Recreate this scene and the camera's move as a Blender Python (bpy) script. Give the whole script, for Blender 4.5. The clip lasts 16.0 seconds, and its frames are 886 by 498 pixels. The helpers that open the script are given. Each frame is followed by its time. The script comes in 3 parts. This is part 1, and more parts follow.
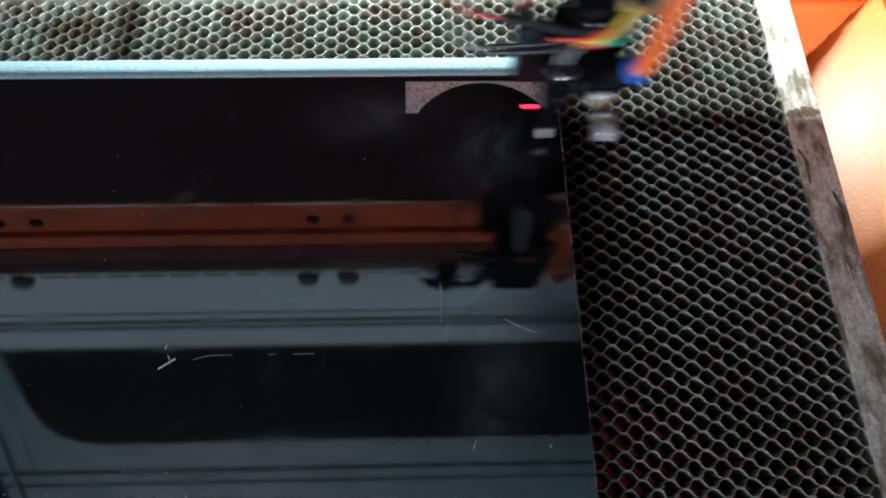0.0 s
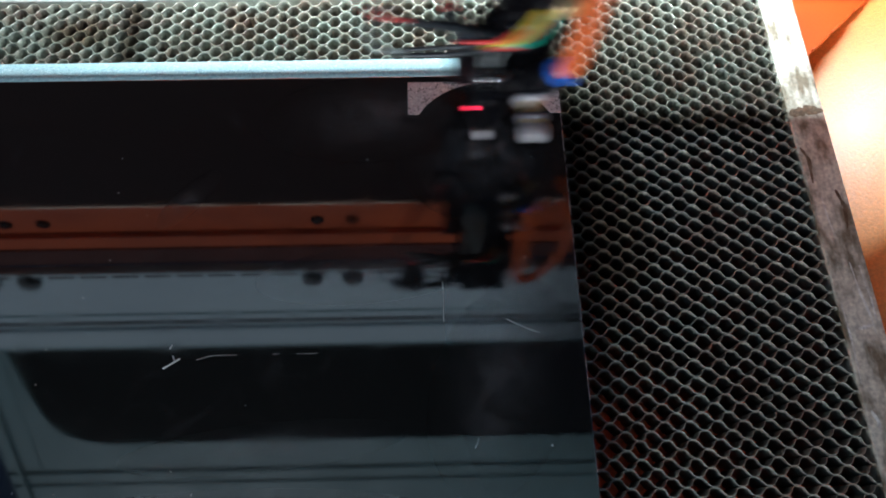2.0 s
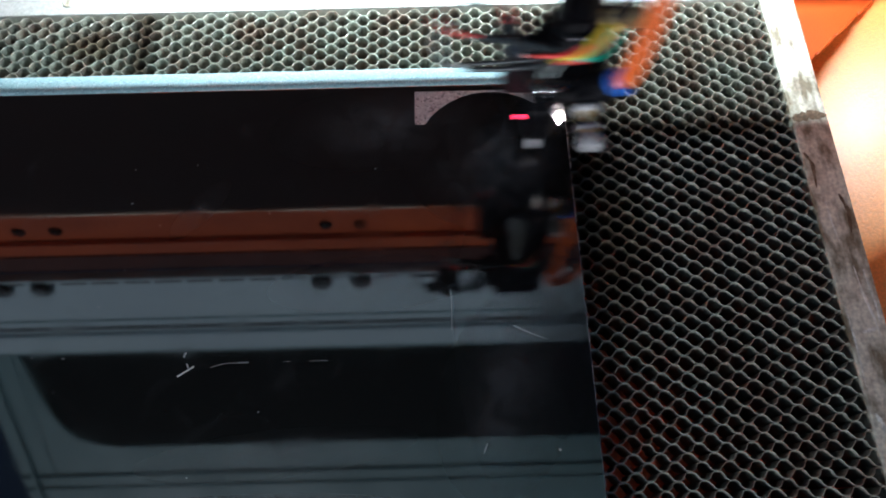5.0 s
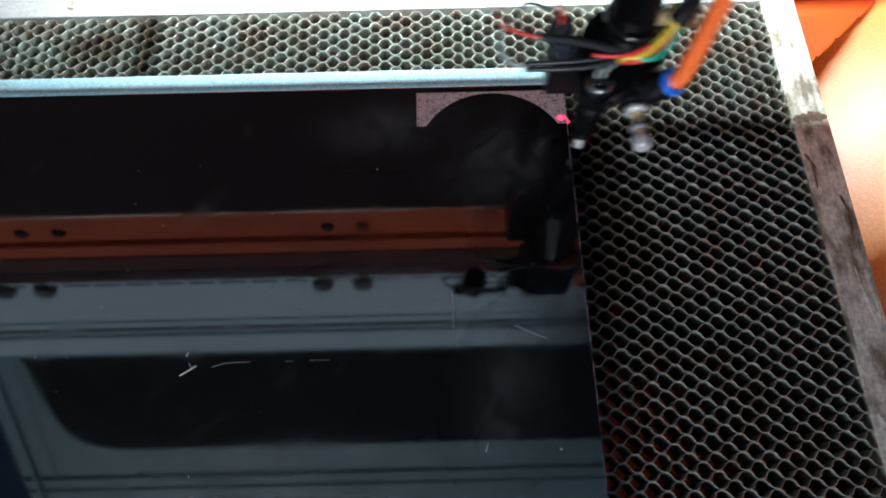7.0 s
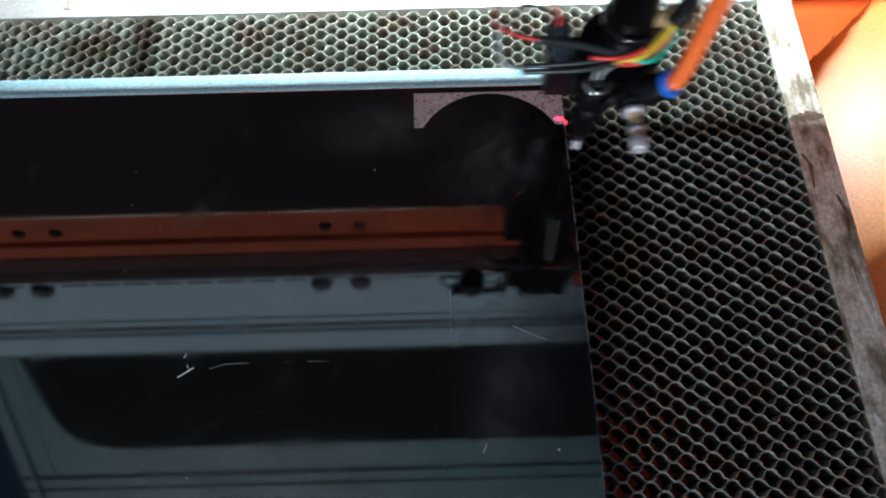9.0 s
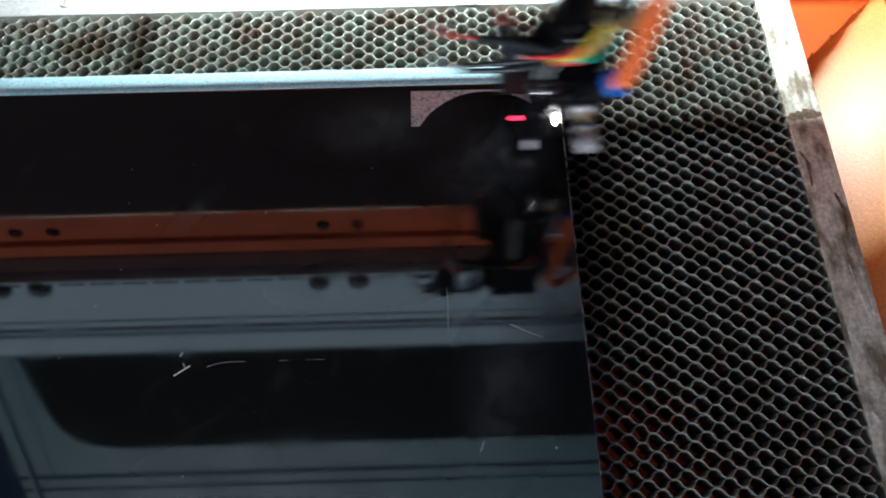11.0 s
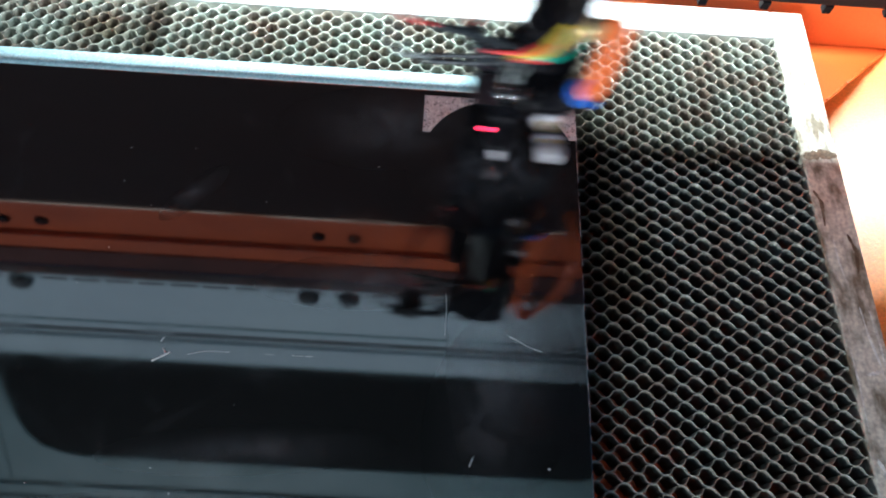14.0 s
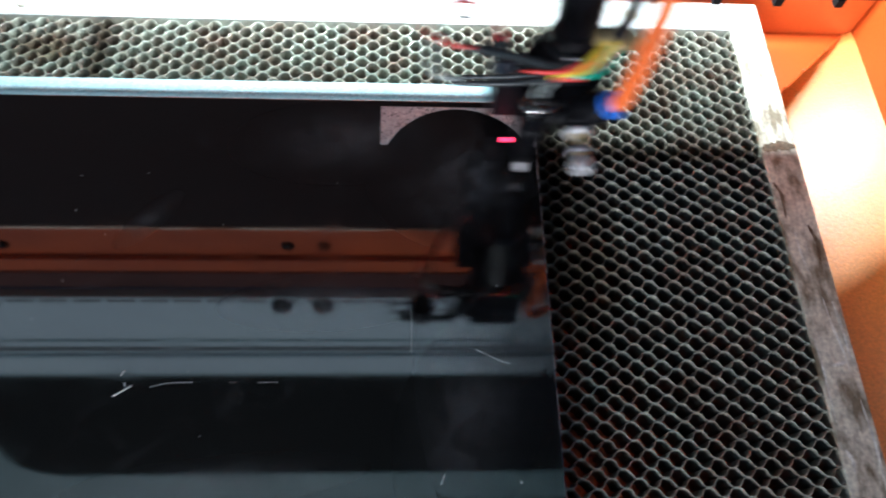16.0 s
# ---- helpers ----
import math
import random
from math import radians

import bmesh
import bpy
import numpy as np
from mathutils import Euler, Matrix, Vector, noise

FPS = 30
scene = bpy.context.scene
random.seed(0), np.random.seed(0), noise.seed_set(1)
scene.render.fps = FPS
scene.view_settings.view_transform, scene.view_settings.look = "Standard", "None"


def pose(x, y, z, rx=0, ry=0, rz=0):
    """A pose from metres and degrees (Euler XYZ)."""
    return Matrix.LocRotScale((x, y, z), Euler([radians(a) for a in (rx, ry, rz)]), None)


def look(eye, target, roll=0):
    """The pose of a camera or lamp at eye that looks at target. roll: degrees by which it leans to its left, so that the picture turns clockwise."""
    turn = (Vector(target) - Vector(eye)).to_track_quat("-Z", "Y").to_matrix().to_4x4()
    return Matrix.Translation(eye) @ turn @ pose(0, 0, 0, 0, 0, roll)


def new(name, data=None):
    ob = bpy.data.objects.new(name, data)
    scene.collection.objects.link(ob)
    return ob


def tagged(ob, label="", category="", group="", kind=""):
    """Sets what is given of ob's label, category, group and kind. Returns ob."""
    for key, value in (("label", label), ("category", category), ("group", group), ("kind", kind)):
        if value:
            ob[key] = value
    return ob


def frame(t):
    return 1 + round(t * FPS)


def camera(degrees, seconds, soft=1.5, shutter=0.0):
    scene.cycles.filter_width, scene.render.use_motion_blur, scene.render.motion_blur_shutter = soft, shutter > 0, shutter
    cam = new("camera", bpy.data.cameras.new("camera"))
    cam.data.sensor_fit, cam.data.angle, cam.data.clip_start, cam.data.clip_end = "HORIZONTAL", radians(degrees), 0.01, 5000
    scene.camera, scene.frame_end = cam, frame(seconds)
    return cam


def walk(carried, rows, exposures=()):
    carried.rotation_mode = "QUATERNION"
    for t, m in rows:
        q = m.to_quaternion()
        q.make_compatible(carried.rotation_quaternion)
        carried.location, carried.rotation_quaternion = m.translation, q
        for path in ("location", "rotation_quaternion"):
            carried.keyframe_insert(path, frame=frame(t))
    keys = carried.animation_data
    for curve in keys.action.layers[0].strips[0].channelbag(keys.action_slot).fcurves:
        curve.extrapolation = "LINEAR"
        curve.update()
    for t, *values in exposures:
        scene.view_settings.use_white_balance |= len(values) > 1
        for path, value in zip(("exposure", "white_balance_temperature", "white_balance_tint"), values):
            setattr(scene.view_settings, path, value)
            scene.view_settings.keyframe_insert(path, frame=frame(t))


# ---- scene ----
# ---- camera ----
cam = camera(66.0, 16.0, soft=1.95, shutter=0.62)
# seconds, eye, degrees down, yaw, roll
PATH = [
    (0.0, -0.0004, 0.0002, 0.2892, 67.09, -3.22, 2.19),
    (0.5, -0.0003, 0.0014, 0.2900, 67.34, -3.05, 2.01),
    (1.0, -0.0011, 0.0014, 0.2896, 67.24, -3.51, 2.39),
    (1.5, -0.0016, 0.0018, 0.2896, 67.34, -3.57, 2.44),
    (2.0, 0.0012, -0.0001, 0.2907, 67.16, -2.00, 0.88),
    (2.5, 0.0004, -0.0002, 0.2908, 67.30, -2.44, 1.29),
    (3.0, 0.0002, 0.0000, 0.2916, 67.34, -2.32, 1.13),
    (3.5, -0.0015, 0.0010, 0.2920, 67.46, -2.95, 1.77),
    (4.0, -0.0003, 0.0013, 0.2943, 67.22, -1.98, 0.60),
    (6.5, 0.0011, 0.0009, 0.2974, 67.11, -0.16, -1.32),
    (7.0, 0.0008, -0.0008, 0.2970, 66.83, -0.19, -1.19),
    (7.5, -0.0007, 0.0018, 0.2988, 67.22, -0.76, -0.74),
    (8.0, -0.0006, 0.0022, 0.2985, 67.29, -0.74, -0.77),
    (8.5, 0.0005, 0.0010, 0.2981, 67.06, -0.52, -1.08),
    (9.0, 0.0011, 0.0005, 0.2977, 67.03, -0.57, -0.97),
    (11.5, 0.0019, -0.0003, 0.2966, 67.07, -1.03, -0.56),
    (12.0, -0.0018, -0.0019, 0.2943, 66.64, -1.39, 0.44),
    (12.5, -0.0035, -0.0018, 0.2863, 66.66, -1.44, 1.24),
    (13.0, -0.0057, -0.0075, 0.2927, 64.26, 1.60, -0.23),
    (13.5, -0.0044, -0.0142, 0.2838, 63.77, 0.52, 3.07),
    (14.0, -0.0036, -0.0101, 0.2795, 63.64, -2.49, 5.61),
    (14.5, -0.0021, -0.0044, 0.2873, 63.47, -2.10, 3.97),
    (15.0, -0.0014, -0.0050, 0.2869, 62.78, -2.85, 4.41),
    (15.5, -0.0022, -0.0047, 0.2886, 64.17, -2.22, 3.61),
    (16.0, 0.0040, 0.0012, 0.2818, 64.33, -6.51, 6.22),
]
walk(cam, [(t, pose(x, y, z, 0, 0, yaw) @ pose(0, 0, 0, 90 - down, 0, 0) @ pose(0, 0, 0, 0, 0, roll))
           for t, x, y, z, down, yaw, roll in PATH],
     [(t, stops, kelvin, tint) for t, stops, kelvin, tint in (
         (0, 0, 5670, 13), (11.5, 0, 5670, 13), (12, 0.05, 5700, 13), (12.5, 0.3, 5680, 12), (13, 0.45, 5580, 11), (13.5, 0.62, 5480, 10),
         (14, 0.64, 5560, 11), (14.5, 0.5, 5680, 13), (15, 0.4, 5670, 13), (16, 0.45, 5670, 13))])

# ---- light ----
world = bpy.data.worlds.new("workshop_daylight")
scene.world = world
world.use_nodes = True
wn = world.node_tree.nodes
sky = wn.new("ShaderNodeTexSky")
sky.sky_type, sky.sun_disc = "NISHITA", False
sky.dust_density, sky.ozone_density, sky.air_density = 0.2, 1.0, 1.0
sky.sun_elevation, sky.sun_rotation = radians(13), radians(197)
world.node_tree.links.new(sky.outputs[0], wn["Background"].inputs[0])
wn["Background"].inputs[1].default_value = 0.05

sun_data = bpy.data.lights.new("sun", "SUN")
sun_data.energy, sun_data.angle, sun_data.color = 2.3, radians(20), (1, 0.985, 0.96)
new("sun", sun_data).matrix_world = look((-0.80, -2.7, 0.66), (0, 0, 0))

# the cold white light strip behind the gantry's front plate
STRIP_Y, STRIP_Z = 0.327, 0.104
strip_data = bpy.data.lights.new("strip_light", "AREA")
strip_data.shape, strip_data.size, strip_data.size_y = "RECTANGLE", 0.46, 0.008
strip_data.energy, strip_data.color = 2.45, (0.87, 1.0, 0.96)
new("strip_light", strip_data).matrix_world = pose(0.012, STRIP_Y, STRIP_Z - 0.003, 0, 0, 0)


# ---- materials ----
# darker areas of the bed: beside the slab, a line across, a seam and a patch
DARKER_AREAS = ((0.070, 0.192, 0.036, 0.050, 0.25), (0.150, 0.2030, 0.110, 0.0075, 0.32), (0.086, 0.140, 0.032, 0.055, 0.45),
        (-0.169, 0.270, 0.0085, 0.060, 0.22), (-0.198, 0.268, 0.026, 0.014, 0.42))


def wide_noise(n, l, scale):
    """Noise over the world's own space."""
    tex = n.new("ShaderNodeTexNoise")
    tex.inputs["Scale"].default_value, tex.inputs["Detail"].default_value = scale, 3
    l.new(n.new("ShaderNodeNewGeometry").outputs["Position"], tex.inputs["Vector"])
    return tex


def material(name, base, rough=0.5, metal=0.0, grain=400.0, grain_amount=0.25, stain=25.0, stain_amount=0.3,
             stain_color=None, bump=0.15, ior=1.5, coat=0.0, emit=None, emit_power=0.0, rough_var=0.15, per_object=0.0, shared=False, stretch=None, edge=(0.40, 0.68), darker_areas=()):
    """A surface with fine grain, broader stains and a slight relief, in metres."""
    m = bpy.data.materials.new(name)
    m.use_nodes = True
    nt = m.node_tree
    n, l = nt.nodes, nt.links
    b = n["Principled BSDF"]
    co = n.new("ShaderNodeTexCoord")
    fine = n.new("ShaderNodeTexNoise")
    fine.inputs["Scale"].default_value, fine.inputs["Detail"].default_value = grain, 4
    wide = n.new("ShaderNodeTexNoise")
    wide.inputs["Scale"].default_value, wide.inputs["Detail"].default_value = stain, 5
    for tex in (fine, wide):
        l.new(n.new("ShaderNodeNewGeometry").outputs["Position"] if shared else co.outputs["Object"], tex.inputs["Vector"])
    if stretch:
        lay = n.new("ShaderNodeMapping")
        lay.inputs["Scale"].default_value = stretch
        l.new(co.outputs["Object"], lay.inputs["Vector"])
        l.new(lay.outputs[0], wide.inputs["Vector"])
    ramp = n.new("ShaderNodeValToRGB")
    ramp.color_ramp.elements[0].position, ramp.color_ramp.elements[1].position = edge
    l.new(wide.outputs[0], ramp.inputs[0])
    mix1 = n.new("ShaderNodeMix")
    mix1.data_type = "RGBA"
    dark = stain_color or tuple(c * 0.45 for c in base)
    mix1.inputs["A"].default_value, mix1.inputs["B"].default_value = (*base, 1), (*dark, 1)
    amount = n.new("ShaderNodeMath")
    amount.operation = "MULTIPLY"
    amount.inputs[1].default_value = stain_amount
    l.new(ramp.outputs[0], amount.inputs[0])
    l.new(amount.outputs[0], mix1.inputs["Factor"])
    value = n.new("ShaderNodeMapRange")
    value.inputs["From Min"].default_value, value.inputs["From Max"].default_value = 0.3, 0.7
    value.inputs["To Min"].default_value, value.inputs["To Max"].default_value = 1 - grain_amount, 1 + grain_amount
    l.new(fine.outputs[0], value.inputs["Value"])
    hsv = n.new("ShaderNodeHueSaturation")
    l.new(mix1.outputs["Result"], hsv.inputs["Color"])
    if per_object:
        info = n.new("ShaderNodeObjectInfo")
        vary = n.new("ShaderNodeMapRange")
        vary.inputs["To Min"].default_value, vary.inputs["To Max"].default_value = 1 - per_object, 1 + per_object
        l.new(info.outputs["Random"], vary.inputs["Value"])
        times = n.new("ShaderNodeMath")
        times.operation = "MULTIPLY"
        l.new(vary.outputs[0], times.inputs[0])
        l.new(value.outputs[0], times.inputs[1])
        l.new(times.outputs[0], hsv.inputs["Value"])
    else:
        l.new(value.outputs[0], hsv.inputs["Value"])
    shade = hsv.outputs[0]
    # darker areas: centre and half widths on the bed, and how much of the colour they leave
    for sx, sy, across, along, left in darker_areas:
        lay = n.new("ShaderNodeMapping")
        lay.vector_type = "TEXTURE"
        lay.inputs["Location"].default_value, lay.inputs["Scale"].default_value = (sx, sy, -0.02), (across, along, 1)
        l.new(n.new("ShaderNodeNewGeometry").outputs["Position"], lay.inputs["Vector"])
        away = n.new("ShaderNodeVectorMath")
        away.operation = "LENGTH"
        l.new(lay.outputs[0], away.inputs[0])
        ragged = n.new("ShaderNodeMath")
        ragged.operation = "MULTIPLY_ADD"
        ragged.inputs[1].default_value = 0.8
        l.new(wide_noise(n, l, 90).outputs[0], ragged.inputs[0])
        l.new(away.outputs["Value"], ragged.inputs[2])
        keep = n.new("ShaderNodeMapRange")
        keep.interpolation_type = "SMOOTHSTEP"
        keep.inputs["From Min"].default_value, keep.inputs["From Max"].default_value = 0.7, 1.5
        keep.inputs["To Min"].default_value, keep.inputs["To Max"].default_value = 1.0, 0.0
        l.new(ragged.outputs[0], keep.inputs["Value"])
        darkened = n.new("ShaderNodeMix")
        darkened.data_type, darkened.blend_type = "RGBA", "MULTIPLY"
        darkened.inputs["B"].default_value = (left * 1.25, left, left * 0.8, 1)
        l.new(keep.outputs[0], darkened.inputs["Factor"])
        l.new(shade, darkened.inputs["A"])
        shade = darkened.outputs["Result"]
    l.new(shade, b.inputs["Base Color"])
    b.inputs["Metallic"].default_value, b.inputs["IOR"].default_value = metal, ior
    b.inputs["Coat Weight"].default_value = coat
    rr = n.new("ShaderNodeMapRange")
    rr.inputs["To Min"].default_value = max(0.02, rough - rough_var)
    rr.inputs["To Max"].default_value = min(1, rough + rough_var)
    l.new(wide.outputs[0], rr.inputs["Value"])
    l.new(rr.outputs[0], b.inputs["Roughness"])
    if bump:
        bp = n.new("ShaderNodeBump")
        bp.inputs["Strength"].default_value, bp.inputs["Distance"].default_value = bump, 0.0006
        l.new(fine.outputs[0], bp.inputs["Height"])
        l.new(bp.outputs[0], b.inputs["Normal"])
    if emit:
        b.inputs["Emission Color"].default_value = (*emit, 1)
        b.inputs["Emission Strength"].default_value = emit_power
    return m


def polished_granite():
    """Black polished granite: a mirror with a thin film of dust, wipe marks and fingerprints."""
    m = material("polished_black_granite", (0.008, 0.007, 0.007), 0.05, 0, 900, 0.5, 30, 0.2, None, 0.0, 2.0)
    n, l = m.node_tree.nodes, m.node_tree.links
    b = n["Principled BSDF"]
    co = n.new("ShaderNodeTexCoord")
    smear = n.new("ShaderNodeTexNoise")
    smear.inputs["Scale"].default_value, smear.inputs["Detail"].default_value = 22, 6
    smear.inputs["Distortion"].default_value = 1.5
    l.new(co.outputs["Object"], smear.inputs["Vector"])
    ramp = n.new("ShaderNodeValToRGB")
    ramp.color_ramp.elements[0].position, ramp.color_ramp.elements[1].position = 0.52, 0.80
    ramp.color_ramp.elements[0].color, ramp.color_ramp.elements[1].color = (0.040, 0.040, 0.040, 1), (0.085, 0.085, 0.085, 1)
    l.new(smear.outputs[0], ramp.inputs[0])
    l.new(ramp.outputs[0], b.inputs["Roughness"])
    speck = n.new("ShaderNodeTexNoise")
    speck.inputs["Scale"].default_value, speck.inputs["Detail"].default_value = 700, 2
    l.new(co.outputs["Object"], speck.inputs["Vector"])
    dust = n.new("ShaderNodeValToRGB")
    dust.color_ramp.elements[0].position, dust.color_ramp.elements[1].position = 0.66, 0.80
    dust.color_ramp.elements[0].color, dust.color_ramp.elements[1].color = (0.0030, 0.0026, 0.0026, 1), (0.045, 0.043, 0.041, 1)
    l.new(speck.outputs[0], dust.inputs[0])
    # broad pale wipe marks
    wipe = n.new("ShaderNodeTexNoise")
    wipe.inputs["Scale"].default_value, wipe.inputs["Detail"].default_value, wipe.inputs["Distortion"].default_value = 30, 7, 2.2
    l.new(co.outputs["Object"], wipe.inputs["Vector"])
    film = n.new("ShaderNodeValToRGB")
    film.color_ramp.elements[0].position, film.color_ramp.elements[1].position = 0.58, 0.82
    film.color_ramp.elements[0].color, film.color_ramp.elements[1].color = (0, 0, 0, 1), (0.012, 0.012, 0.0125, 1)
    l.new(wipe.outputs[0], film.inputs[0])
    add = n.new("ShaderNodeMix")
    add.data_type, add.blend_type = "RGBA", "ADD"
    add.inputs["Factor"].default_value = 1
    l.new(dust.outputs[0], add.inputs["A"])
    l.new(film.outputs[0], add.inputs["B"])
    l.new(add.outputs["Result"], b.inputs["Base Color"])
    return m


def rough_granite(name, base, dark, light, scale):
    """Unpolished granite with dark and light crystals."""
    m = material(name, base, 0.85, 0, 1500, 0.15, 300, 0.0, None, 0.3)
    n, l = m.node_tree.nodes, m.node_tree.links
    co = n.new("ShaderNodeTexCoord")
    cells = n.new("ShaderNodeTexVoronoi")
    cells.inputs["Scale"].default_value = scale
    l.new(co.outputs["Object"], cells.inputs["Vector"])
    pick = n.new("ShaderNodeSeparateColor")
    l.new(cells.outputs["Color"], pick.inputs[0])
    ramp = n.new("ShaderNodeValToRGB")
    e = ramp.color_ramp.elements
    e[0].position, e[0].color = 0.10, (*dark, 1)
    e[1].position, e[1].color = 0.22, (*base, 1)
    top = e.new(0.85)
    top.color = (*base, 1)
    tip = e.new(0.97)
    tip.color = (*light, 1)
    l.new(pick.outputs[0], ramp.inputs[0])
    l.new(ramp.outputs[0], n["Hue/Saturation/Value"].inputs["Color"])
    return m


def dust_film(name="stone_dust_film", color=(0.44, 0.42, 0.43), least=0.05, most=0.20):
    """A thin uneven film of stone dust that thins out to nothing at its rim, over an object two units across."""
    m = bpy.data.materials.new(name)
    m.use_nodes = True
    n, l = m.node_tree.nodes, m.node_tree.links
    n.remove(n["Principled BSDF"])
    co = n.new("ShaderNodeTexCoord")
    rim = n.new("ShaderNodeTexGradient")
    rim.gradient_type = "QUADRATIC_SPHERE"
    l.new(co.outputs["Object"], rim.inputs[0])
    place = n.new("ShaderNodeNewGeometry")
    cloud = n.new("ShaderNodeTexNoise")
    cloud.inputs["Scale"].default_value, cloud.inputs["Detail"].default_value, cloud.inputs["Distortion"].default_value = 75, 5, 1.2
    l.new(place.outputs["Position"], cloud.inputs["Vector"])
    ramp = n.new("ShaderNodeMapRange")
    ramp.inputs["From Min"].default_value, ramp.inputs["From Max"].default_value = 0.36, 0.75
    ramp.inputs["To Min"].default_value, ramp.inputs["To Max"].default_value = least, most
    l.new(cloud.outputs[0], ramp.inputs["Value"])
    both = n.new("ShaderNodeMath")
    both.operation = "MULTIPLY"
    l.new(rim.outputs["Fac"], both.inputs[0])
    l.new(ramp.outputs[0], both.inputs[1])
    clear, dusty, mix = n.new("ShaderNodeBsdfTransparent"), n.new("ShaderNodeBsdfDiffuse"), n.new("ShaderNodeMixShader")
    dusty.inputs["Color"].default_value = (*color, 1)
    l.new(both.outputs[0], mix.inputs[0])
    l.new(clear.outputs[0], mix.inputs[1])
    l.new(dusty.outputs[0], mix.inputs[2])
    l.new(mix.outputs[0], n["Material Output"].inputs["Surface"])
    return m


M = {
    "granite": polished_granite(),
    "engraved": rough_granite("engraved_granite", (0.42, 0.395, 0.39), (0.15, 0.14, 0.14), (0.58, 0.56, 0.55), 1100),
    "bevel": rough_granite("sawn_granite", (0.24, 0.385, 0.405), (0.18, 0.29, 0.31), (0.34, 0.49, 0.51), 1100),
    # one foil in a lit and a shaded tone, both with brown stains
    "honey": material("lit_aluminium_foil", (0.235, 0.238, 0.185), 0.45, 0.2, 700, 0.3, 70, 0.8, (0.125, 0.070, 0.042), 0.2, per_object=0.15, shared=True, darker_areas=DARKER_AREAS),
    "honey_shaded": material("shaded_aluminium_foil", (0.105, 0.110, 0.088), 0.5, 0.15, 700, 0.3, 70, 0.85, (0.070, 0.034, 0.021), 0.2, per_object=0.15, shared=True, darker_areas=DARKER_AREAS),
    # the foil's rims, brightened in colour for the light they catch
    "foil_edge": material("lit_foil_edge", (0.42, 0.43, 0.34), 0.40, 0.3, 900, 0.35, 70, 0.7, (0.27, 0.18, 0.12), 0.1, shared=True, darker_areas=DARKER_AREAS),
    "bar": material("stained_aluminium", (0.70, 0.66, 0.53), 0.5, 0.2, 500, 0.25, 130, 0.9, (0.15, 0.112, 0.060), 0.4, stretch=(1, 0.38, 1), edge=(0.43, 0.62)),
    "bar_clean": material("scuffed_aluminium", (0.42, 0.42, 0.39), 0.5, 0.2, 600, 0.15, 50, 0.35, (0.30, 0.26, 0.20), 0.3, edge=(0.5, 0.75)),
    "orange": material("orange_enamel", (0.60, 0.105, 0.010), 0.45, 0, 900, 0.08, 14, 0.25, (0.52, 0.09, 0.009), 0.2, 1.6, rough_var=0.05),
    # the same enamel made paler: the strip light's wash is put into its colour
    "ledge": material("lit_orange_enamel", (0.92, 0.33, 0.05), 0.38, 0, 700, 0.14, 12, 0.3, (0.84, 0.29, 0.04), 0.35, 1.8, rough_var=0.08),
    "tray": material("sooty_orange_enamel", (0.80, 0.13, 0.024), 0.5, 0, 500, 0.2, 20, 0.7, (0.05, 0.02, 0.012), 0.2),
    "black": material("black_anodised", (0.004, 0.004, 0.005), 0.42, 0, 1200, 0.3, 60, 0.3, (0.009, 0.009, 0.009), 0.1, 1.18),
    "gloss": material("glossy_black", (0.005, 0.005, 0.006), 0.14, 0, 1200, 0.2, 80, 0.3, (0.02, 0.02, 0.02), 0.0, rough_var=0.06),
    "plate": material("brown_black_plate", (0.023, 0.0105, 0.0085), 0.5, 0, 1200, 0.3, 30, 0.4, (0.012, 0.008, 0.008), 0.1, 1.3),
    "plastic": material("black_plastic", (0.006, 0.006, 0.0075), 0.4, 0, 1500, 0.2, 70, 0.3, None, 0.1, 1.25),
    "rubber": material("grey_black_cable", (0.025, 0.032, 0.035), 0.4, 0, 1500, 0.2, 90, 0.3, None, 0.1),
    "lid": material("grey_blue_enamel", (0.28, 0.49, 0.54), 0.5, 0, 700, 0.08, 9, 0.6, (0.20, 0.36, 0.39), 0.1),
    # the lid's enamel lightened, since the rail near the hinge gets more light
    "lid_brightened": material("brightened_grey_blue_enamel", (0.72, 0.92, 1.0), 0.45, 0, 700, 0.08, 7, 0.5, (0.58, 0.74, 0.84), 0.1),
    "lid_dark": material("dark_seam", (0.05, 0.06, 0.07), 0.6),
    "tint": material("dark_tinted_acrylic", (0.009, 0.014, 0.015), 0.6, 0, 200, 0.2, 8, 0.5, (0.018, 0.025, 0.027), 0.0, 1.15, rough_var=0.1),
    "chrome": material("nickel_plating", (0.78, 0.78, 0.77), 0.18, 1.0, 900, 0.1, 200, 0.3, (0.45, 0.44, 0.42), 0.05, rough_var=0.1),
    "nickel": material("worn_nickel", (0.70, 0.70, 0.70), 0.5, 0.35, 900, 0.2, 300, 0.4, (0.35, 0.34, 0.33), 0.2),
    "steel": material("grey_steel", (0.30, 0.30, 0.33), 0.45, 0.5, 900, 0.2, 300, 0.4, None, 0.2),
    "brass": material("brass", (0.90, 0.70, 0.34), 0.30, 0.5, 900, 0.15, 200, 0.3, (0.40, 0.26, 0.09), 0.05),
    "barrel": material("dark_blue_plastic", (0.022, 0.028, 0.038), 0.35, 0, 900, 0.1, 90, 0.3, None, 0.0, 1.3),
    "hose": material("orange_polyurethane", (1.0, 0.195, 0.04), 0.3, 0, 600, 0.05, 40, 0.1, None, 0.0),
    "blue": material("blue_plastic", (0.03, 0.20, 0.85), 0.3, 0, 900, 0.1, 80, 0.2, None, 0.0),
    "red_wire": material("red_insulation", (0.75, 0.05, 0.04), 0.4, 0, 900, 0.1, 80, 0.2, None, 0.0),
